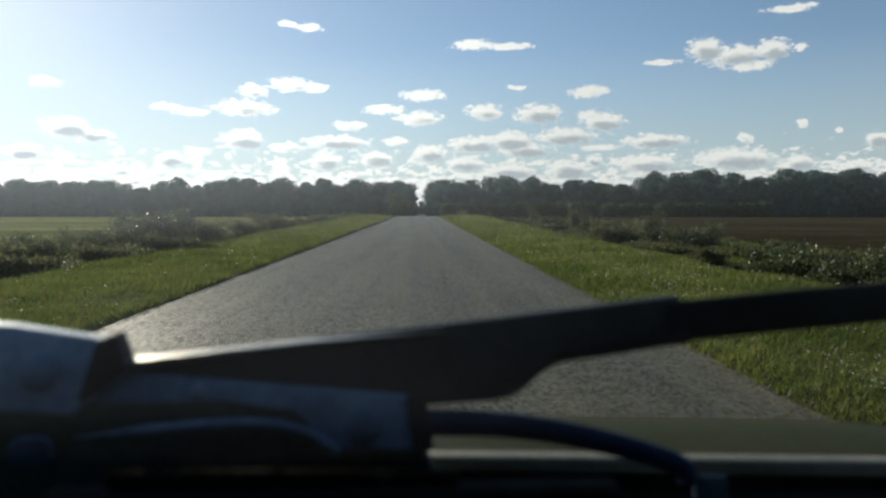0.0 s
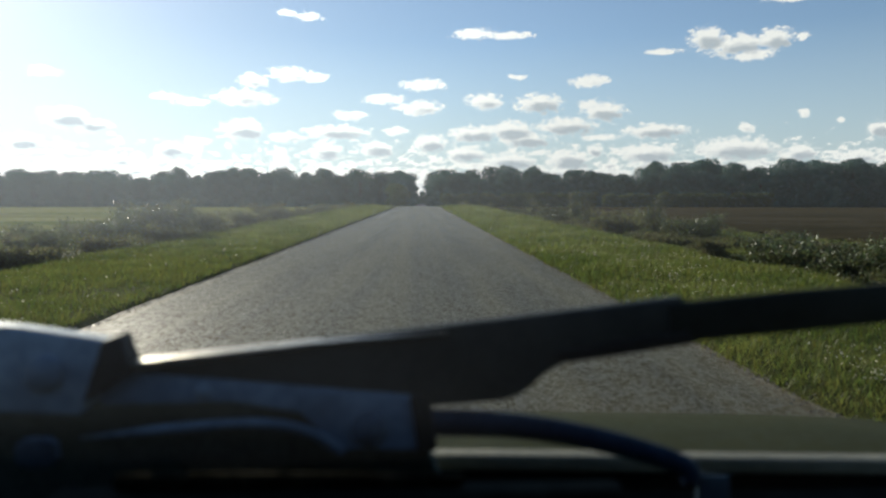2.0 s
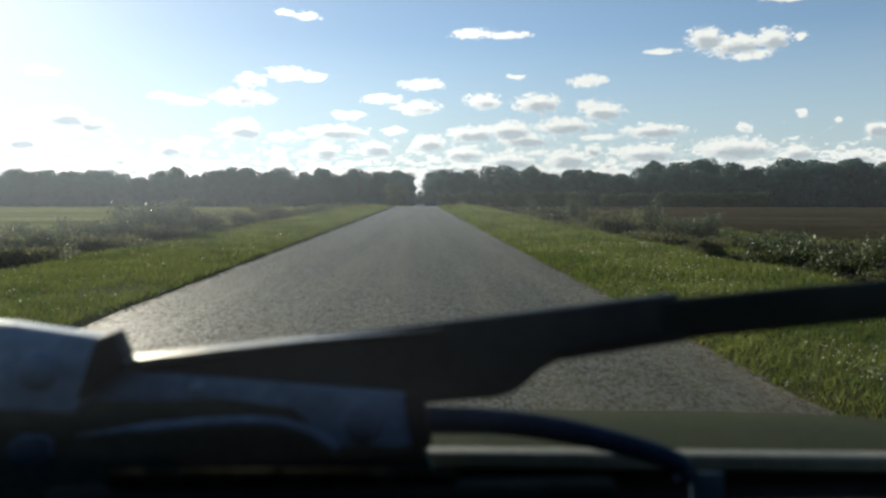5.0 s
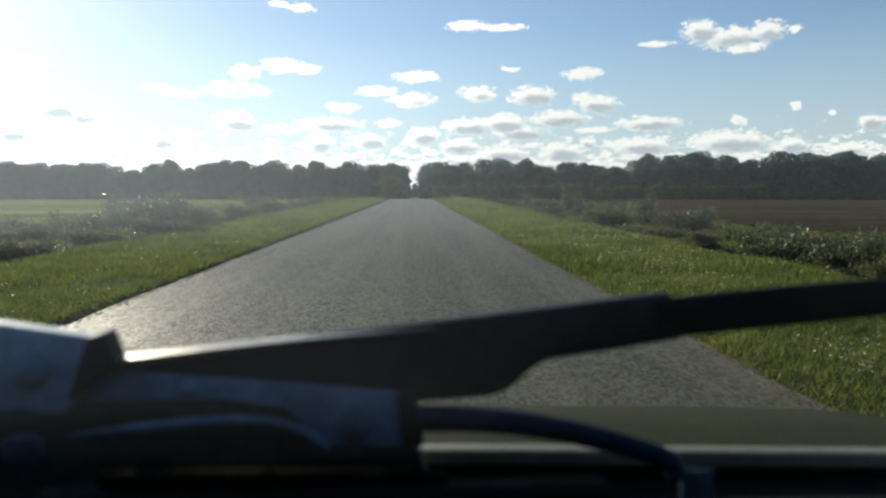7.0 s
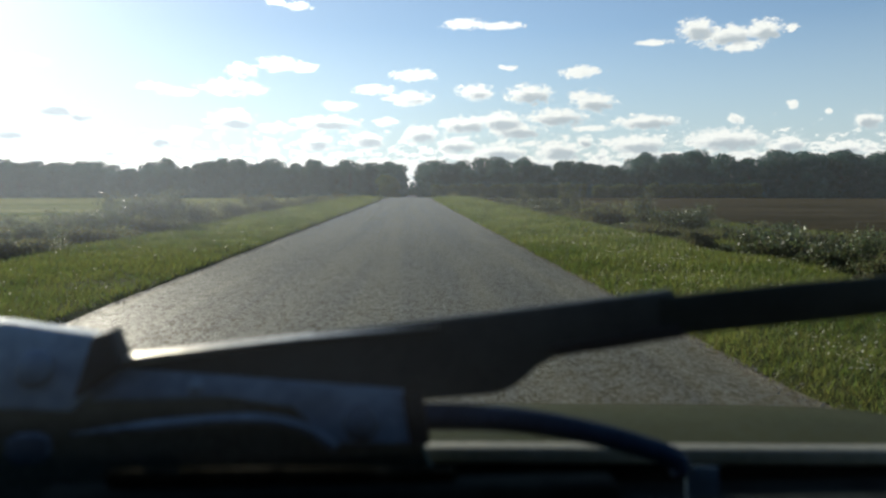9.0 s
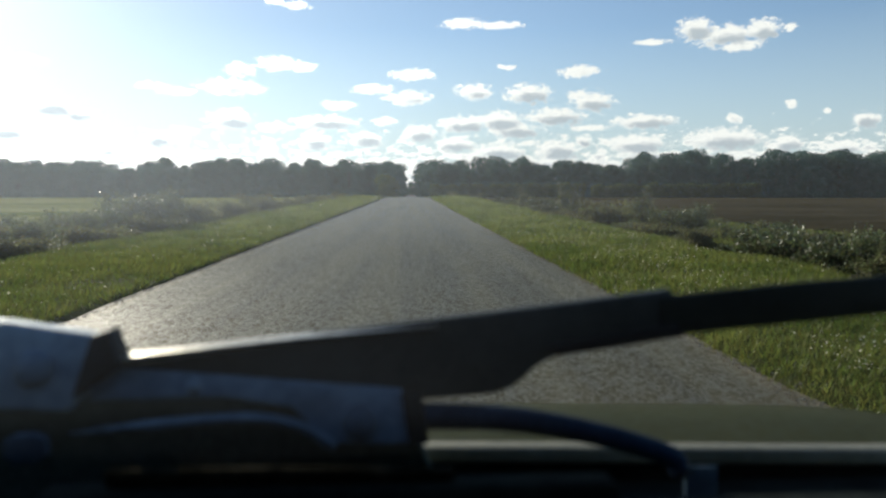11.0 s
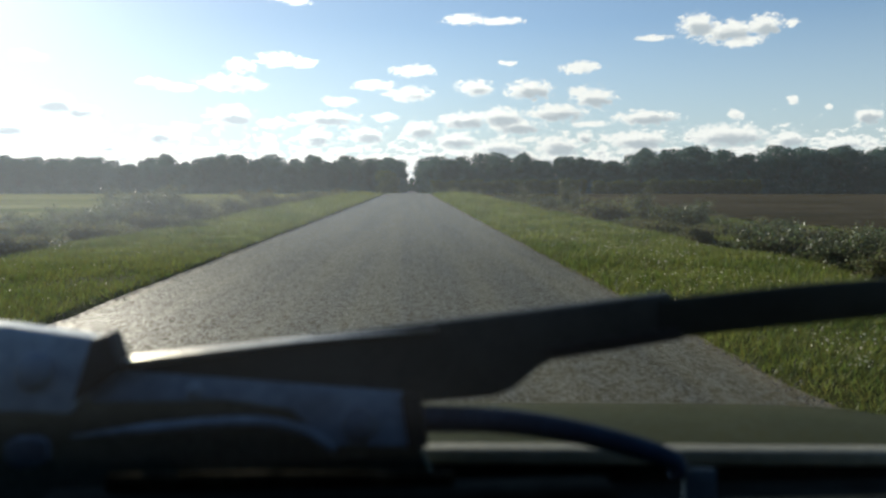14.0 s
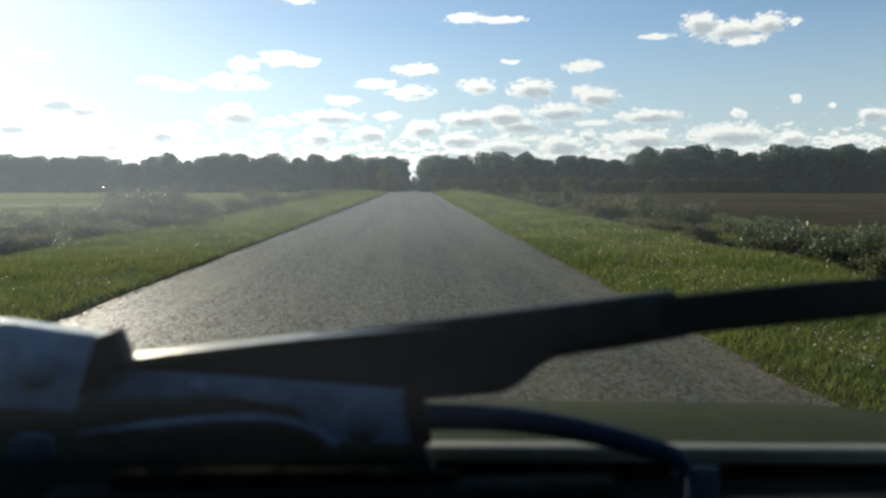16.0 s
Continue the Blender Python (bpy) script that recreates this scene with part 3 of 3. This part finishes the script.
for sx in (-1, 1):
    x0, x1 = sorted((sx * 0.845, sx * 0.88))
    part("side_panel", across([(-1.98, 0.30), (-1.98, 0.86), (-1.53, 1.43), (-0.70, 1.48), (0.24, 1.47), (0.72, 0.88), (0.95, 0.815), (1.35, 0.745),
                               (1.73, 0.62), (1.73, 0.30)], x0, x1), "bonnet", car)
    for wy in (-1.05, 1.30):
        bm = bmesh.new()
        bmesh.ops.create_cone(bm, cap_ends=True, segments=32, radius1=0.30, radius2=0.30, depth=0.18,
                              matrix=pose(sx * 0.80, wy, 0.28, 0, 90, 0))
        bmesh.ops.bevel(bm, geom=[e for e in bm.edges if len(e.link_faces) == 2 and any(len(f.verts) > 8 for f in e.link_faces)], offset=0.03, segments=3, affect="EDGES")
        part("wheel", bm, "dark_tyre", car)


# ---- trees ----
def tree(name, seed, height, width, label, leaf="hazed_wood_leaf", count=9000, size=0.5, low=0.02):
    """A tapered trunk with limbs, and a crown of leafy lobes."""
    rng = np.random.default_rng(seed)
    t = thing(name, label, "tree", "trees at the edge of the wood")
    bm = bmesh.new()
    lean = rng.normal(size=2) * 0.25
    tube(bm, [(0, 0, -0.6), (lean[0] * 0.3, 0, height * 0.25), (lean[0], lean[1], height * 0.5), (lean[0] * 1.4, lean[1] * 2, height * 0.82)],
         [height * 0.022, height * 0.017, height * 0.011, height * 0.003], 8)
    lobes = []
    for k in range(13):
        a = k * 2.4 + rng.random()
        h = height * (low + 0.12 + (0.78 - low) * (k + 0.4) / 13)
        reach = width * (0.30 + 0.12 * rng.random()) * math.sqrt(max(0.12, 1 - ((h / height - 0.45) / 0.62) ** 2))
        tip = Vector((math.cos(a) * reach, math.sin(a) * reach, h))
        tube(bm, [(lean[0] * 0.7, lean[1] * 0.5, h * 0.72), tip * 0.5 + Vector((0, 0, h * 0.44)), tip], [height * 0.008, height * 0.005, height * 0.002], 5)
        lobes.append((np.array(tip), width * (0.20 + 0.09 * rng.random()), height * (0.10 + 0.05 * rng.random())))
    for k in range(5):
        a = k * 1.26 + rng.random()
        lobes.append((np.array((math.cos(a) * width * 0.34, math.sin(a) * width * 0.34, height * 0.09)), width * 0.24, height * 0.13))
    lobes.append((np.array((lean[0], lean[1], height * 0.88)), width * 0.22, height * 0.11))
    lobes.append((np.array((0, 0, height * 0.5)), width * 0.36, height * 0.28))
    part("trunk", bm, "bark", t)
    pts, nor = [], []
    for c_, rw, rh in lobes:
        n = count // len(lobes)
        d = rng.normal(size=(n, 3))
        d /= np.linalg.norm(d, axis=1)[:, None]
        bump = np.array([noise.noise(Vector(q) * 2.3 + Vector(c_)) for q in d])
        r = (0.80 + 0.25 * rng.random(n) + 0.35 * bump)[:, None]
        pts.append(c_ + d * r * np.array((rw, rw, rh)))
        nor.append(d)
    pts, nor = np.concatenate(pts), np.concatenate(nor)
    keep = pts[:, 2] > height * low * 0.3
    v, f = leaves(rng, pts[keep], size * (0.6 + 0.8 * rng.random(keep.sum())), nor[keep], 1.2, 0.38)
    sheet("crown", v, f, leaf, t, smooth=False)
    return t


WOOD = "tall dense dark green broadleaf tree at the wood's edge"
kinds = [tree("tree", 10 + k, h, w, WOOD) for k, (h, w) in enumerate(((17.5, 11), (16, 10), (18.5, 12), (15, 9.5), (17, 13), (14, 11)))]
spots = []
rng = np.random.default_rng(5)
for row in range(3):
    x = -9.8 - 2 * row
    while x > -265:
        spots.append((x + rng.normal() * 0.8, 284 - 0.06 * x + row * 9 + rng.normal() * 1.5))
        x -= 7.0 + 2.5 * rng.random()
    x = 8.8 + 2 * row
    while x < 225:
        spots.append((x + rng.normal() * 0.8, 280 - 0.5 * x + row * 9 + rng.normal() * 1.5))
        x += 7.0 + 2.5 * rng.random()
for x in (-9.0, -4.5, 0.5, 5.0, 9.5):
    spots.append((x, 455.0 + 2 * x))
for y in np.arange(312, 430, 10.0):
    spots += [(-9.8 + rng.normal() * 0.5, y), (9.4 + rng.normal() * 0.5, y + 4)]
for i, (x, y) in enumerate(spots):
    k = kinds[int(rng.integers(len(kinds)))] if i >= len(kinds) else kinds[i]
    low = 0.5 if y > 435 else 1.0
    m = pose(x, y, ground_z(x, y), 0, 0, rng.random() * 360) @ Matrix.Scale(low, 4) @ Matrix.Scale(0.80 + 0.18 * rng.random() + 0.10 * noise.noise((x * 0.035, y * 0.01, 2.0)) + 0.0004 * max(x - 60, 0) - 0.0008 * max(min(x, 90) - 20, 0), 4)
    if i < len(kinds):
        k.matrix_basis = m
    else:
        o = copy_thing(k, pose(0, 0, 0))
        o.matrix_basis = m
o = tree("tree", 40, 9.5, 9, "smaller round green tree beside the road at the wood", "hedge_leaf", 3200, 0.5, 0.03)
o.matrix_basis = pose(-9.5, 262, ground_z(-9.5, 262))


def hedge_row(x0, y0, x1, y1, height, depth, seed):
    """A long clipped hedge of many small leaves on short stems."""
    rng = np.random.default_rng(seed)
    h = thing("hedge", "long low bright green hedge before the wood", "hedge")
    n = 14000
    t = rng.random(n)
    side = rng.normal(size=n) * depth * 0.3
    top = height * np.array([0.86 + 0.25 * noise.noise((q * 14, seed, 0)) for q in t])
    z = top * np.sqrt(rng.random(n)) * np.sqrt(np.clip(1 - (side / depth) ** 2, 0.1, 1))
    x, y = x0 + (x1 - x0) * t, y0 + (y1 - y0) * t + side
    base = np.array([ground_z(a, b) for a, b in zip(x, y)])
    v, f = leaves(rng, np.stack([x, y, base + z], 1), 0.5 * (0.6 + 0.8 * rng.random(n)), None, 1.2)
    sheet("foliage", v, f, "hedge_leaf", h, smooth=False)
    bm = bmesh.new()
    for q in np.linspace(0.01, 0.99, 40):
        px, py = x0 + (x1 - x0) * q, y0 + (y1 - y0) * q
        gz = ground_z(px, py)
        tube(bm, [(px, py, gz - 0.1), (px + 0.1, py, gz + height * 0.7)], [0.08, 0.03], 5)
    part("branchwork", bm, "bark", h)


hedge_row(7.5, 258, 62, 232, 6.0, 3.0, 3)
hedge_row(64, 231, 112, 207, 5.4, 3.0, 4)


# ---- roadside bushes ----
def bush(name, seed, height, width, label, leaf, count, size, airy=0.5, category="bush"):
    """Several stems from one root, twigs, and leaves along them."""
    rng = np.random.default_rng(seed)
    t = thing(name, label, category, "bushes along the verge")
    bm = bmesh.new()
    pts = []
    stems = 9
    for k in range(stems):
        a = k * 2.4 + rng.random()
        r = width * 0.5 * (0.25 + 0.75 * rng.random())
        h = height * (0.55 + 0.45 * rng.random())
        tip = np.array((math.cos(a) * r, math.sin(a) * r, h))
        mid = tip * (0.45, 0.45, 0.6) + rng.normal(size=3) * 0.04
        tube(bm, [(0.06 * math.cos(a), 0.06 * math.sin(a), -0.08), mid, tip], [0.014, 0.009, 0.003], 5)
        for j in range(6):
            q = mid + (tip - mid) * rng.random() if j % 2 else mid * (0.4 + 0.6 * rng.random())
            e = q + rng.normal(size=3) * (width * 0.17, width * 0.17, height * 0.12) + (0, 0, height * 0.06)
            e[2] = max(e[2], 0.05)
            tube(bm, [q, e], [0.005, 0.002], 4)
            n = count // (stems * 6)
            s = rng.random((n, 1)) ** 0.7
            pts.append(q + (e - q) * s + rng.normal(size=(n, 3)) * (width * 0.075 * airy * 2, width * 0.075 * airy * 2, height * 0.06 * airy * 2))
    part("branchwork", bm, "bark", t)
    pts = np.concatenate(pts)
    pts = pts[pts[:, 2] > 0.01]
    v, f = leaves(rng, pts, size * (0.5 + rng.random(len(pts))), None, 1.5)
    sheet("foliage", v, f, leaf, t, smooth=False)
    return t


bushes = {
    "thorn": bush("bush", 1, 1.5, 2.3, "rounded dark green thorn bush on the verge", "bush_leaf", 7500, 0.052),
    "bramble": bush("bush", 2, 0.8, 2.4, "low tangled dark green bramble bush", "bush_leaf", 6500, 0.055),
    "sapling": bush("sapling", 3, 1.9, 0.9, "thin young sapling with sparse leaves", "bush_leaf", 1700, 0.052, 0.5, "sapling"),
    "weeds": bush("weed_clump", 4, 0.75, 1.7, "clump of dry brownish green weeds", "dry_leaf", 4200, 0.045, 0.5, "weeds"),
    "mixed": bush("bush", 5, 1.1, 2.0, "olive green hedge bush with dead stems", "dry_leaf", 5600, 0.05),
}
used = set()


def plant(kind, x, y, scale=1.0):
    m = pose(x, y, ground_z(x, y) - 0.02, 0, 0, rng.random() * 360) @ Matrix.Scale(scale, 4)
    o = bushes[kind] if kind not in used else copy_thing(bushes[kind], pose(0, 0, 0))
    used.add(kind)
    o.matrix_basis = m


rng = np.random.default_rng(11)
# along the meadow
plant("thorn", -7.9, 20.0, 1.05)
plant("thorn", -8.3, 22.8, 0.85)
plant("mixed", -7.9, 30.0, 1.0)
y = 9.0
while y < 100:
    k = ("weeds", "mixed", "weeds", "mixed", "thorn")[int(rng.integers(5))]
    if rng.random() < 0.22:
        y += 1.5
    plant(k, -7.25 - 1.3 * rng.random(), y, (0.72 + 0.4 * rng.random()) * (0.75 if k == "thorn" else 1))
    y += (0.9 + 0.9 * rng.random()) * (1 + y / 60)
# along the ploughed field
plant("bramble", 7.8, 10.6, 0.8)
plant("thorn", 7.5, 17.8, 0.8)
plant("mixed", 7.2, 23.5, 1.1)
plant("sapling", 7.0, 19.5, 0.8)
plant("sapling", 6.8, 27.0, 0.8)
y = 8.0
while y < 105:
    k = ("bramble", "weeds", "mixed", "weeds", "sapling", "thorn", "mixed")[int(rng.integers(7))]
    if k == "sapling" and y < 22:
        k = "bramble"
    clump = min(max(0.82 + 1.1 * noise.noise((y * 0.30, 8.0, 1.0)), 0.34), 1.3)
    plant(k, 6.0 + 1.6 * rng.random(), y, (0.58 + 0.42 * rng.random()) * clump * (0.85 if k == "mixed" else 1))
    if rng.random() < 0.3:
        plant("weeds", 9.0 + 3.0 * rng.random(), y + 0.5, 0.8)
    y += (0.55 + 0.5 * rng.random()) * (1 + y / 60)


# ---- grass and glint flecks on the verges ----
def verge_grass(name, x0, x1, seed, label):
    rng = np.random.default_rng(seed)
    n = 240000
    y = 1.5 + 69.0 * ((rng.random(n) * 0.9 + 0.1) ** 2.3 - 0.005)
    y[:50000] = 1.6 - 14.0 * ((rng.random(50000) * 0.9 + 0.1) ** 2 - 0.01)
    x = x0 + (x1 - x0) * rng.random(n)
    size = (0.035 + 0.075 * rng.random(n) ** 1.5) * (0.7 + np.maximum(y, 0) / 22)
    clump = np.array([noise.noise((a * 0.9, b * 0.7, seed)) for a, b in zip(x, y)])
    size *= 1.0 + 0.7 * clump
    z = np.array([ground_z(a, b) for a, b in zip(x, y)]) - 0.01
    base = np.stack([x, y, z], 1)
    a = rng.random(n) * 2 * math.pi
    w = np.stack([np.cos(a), np.sin(a), np.zeros(n)], 1) * (0.0016 + 0.0008 * np.maximum(y, 0)[:, None])
    tip = base + np.stack([rng.normal(size=n) * 0.45, rng.normal(size=n) * 0.45, np.ones(n)], 1) * size[:, None]
    v = np.stack([base - w, base + w, tip], 1).reshape(-1, 3)
    o = sheet(name, v, np.arange(3 * n).reshape(-1, 3), "blade", smooth=False)
    return tagged(o, label, "grass", kind="stuff")


verge_grass("verge_grass", -7.6, LEFT - 0.04, 21, "short sunlit green grass on the roadside verge")
verge_grass("verge_grass", RIGHT - 0.05, 6.3, 22, "short sunlit green grass on the roadside verge")

verge_grass("field_margin_grass", 8.4, 15.8, 23, "rough yellow green grass between the brambles and the ploughed field")


# small pale leaf shapes that imitate glints in the grass by their colour
def glint_flecks(x0, x1, n, seed):
    rng = np.random.default_rng(seed)
    y = 4.0 + 46 * rng.random(n) ** 1.6
    x = x0 + (x1 - x0) * rng.random(n)
    keep = np.array([noise.noise((a * 0.9, b_ * 0.6, seed)) for a, b_ in zip(x, y)]) > 0.04 * rng.normal(size=n)
    x, y, n = x[keep], y[keep], int(keep.sum())
    z = np.array([ground_z(a, b) for a, b in zip(x, y)]) + 0.05 + 0.04 * rng.random(n)
    v, f = leaves(rng, np.stack([x, y, z], 1), (0.010 + 0.022 * rng.random(n) ** 2) * np.clip(0.45 + y / 22, 0.45, 1.3), np.tile((0, -0.2, 0.9), (n, 1)), 1.3)
    return tagged(sheet("leaf_litter", v, f, "glint_flecks", smooth=False), "scattered pale leaf flecks standing in for glints in the grass", "leaves", kind="stuff")


glint_flecks(-7.4, LEFT - 0.2, 2600, 31)
glint_flecks(RIGHT + 0.2, 6.2, 6800, 32)


# ---- gravel along the crumbling road edges ----
def gravel(x, seed):
    rng = np.random.default_rng(seed)
    n = 3500
    y = 2.0 + 40 * rng.random(n) ** 1.8
    px = x + rng.normal(size=n) * 0.07
    s = 0.004 + 0.009 * rng.random(n) ** 2
    z = np.array([max(ground_z(a, q), road_z(q) - 0.028) for a, q in zip(px, y)]) + s * 0.3
    shape = np.array([(1, 0, 0), (-1, 0, 0), (0, 1, 0), (0, -1, 0), (0, 0, 0.7), (0, 0, -0.7)], float)
    tris = np.array([(0, 2, 4), (2, 1, 4), (1, 3, 4), (3, 0, 4), (2, 0, 5), (1, 2, 5), (3, 1, 5), (0, 3, 5)])
    v = (shape[None] * (s[:, None, None] * (0.7 + 0.6 * rng.random((n, 6, 1)))) + np.stack([px, y, z], 1)[:, None]).reshape(-1, 3)
    f = (tris[None] + (np.arange(n) * 6)[:, None, None]).reshape(-1, 3)
    return tagged(sheet("gravel", v, f, "pebble", smooth=False), "loose pale gravel along the crumbling road edge", "gravel", kind="stuff")


gravel(LEFT + 0.06, 41)
gravel(RIGHT - 0.06, 42)
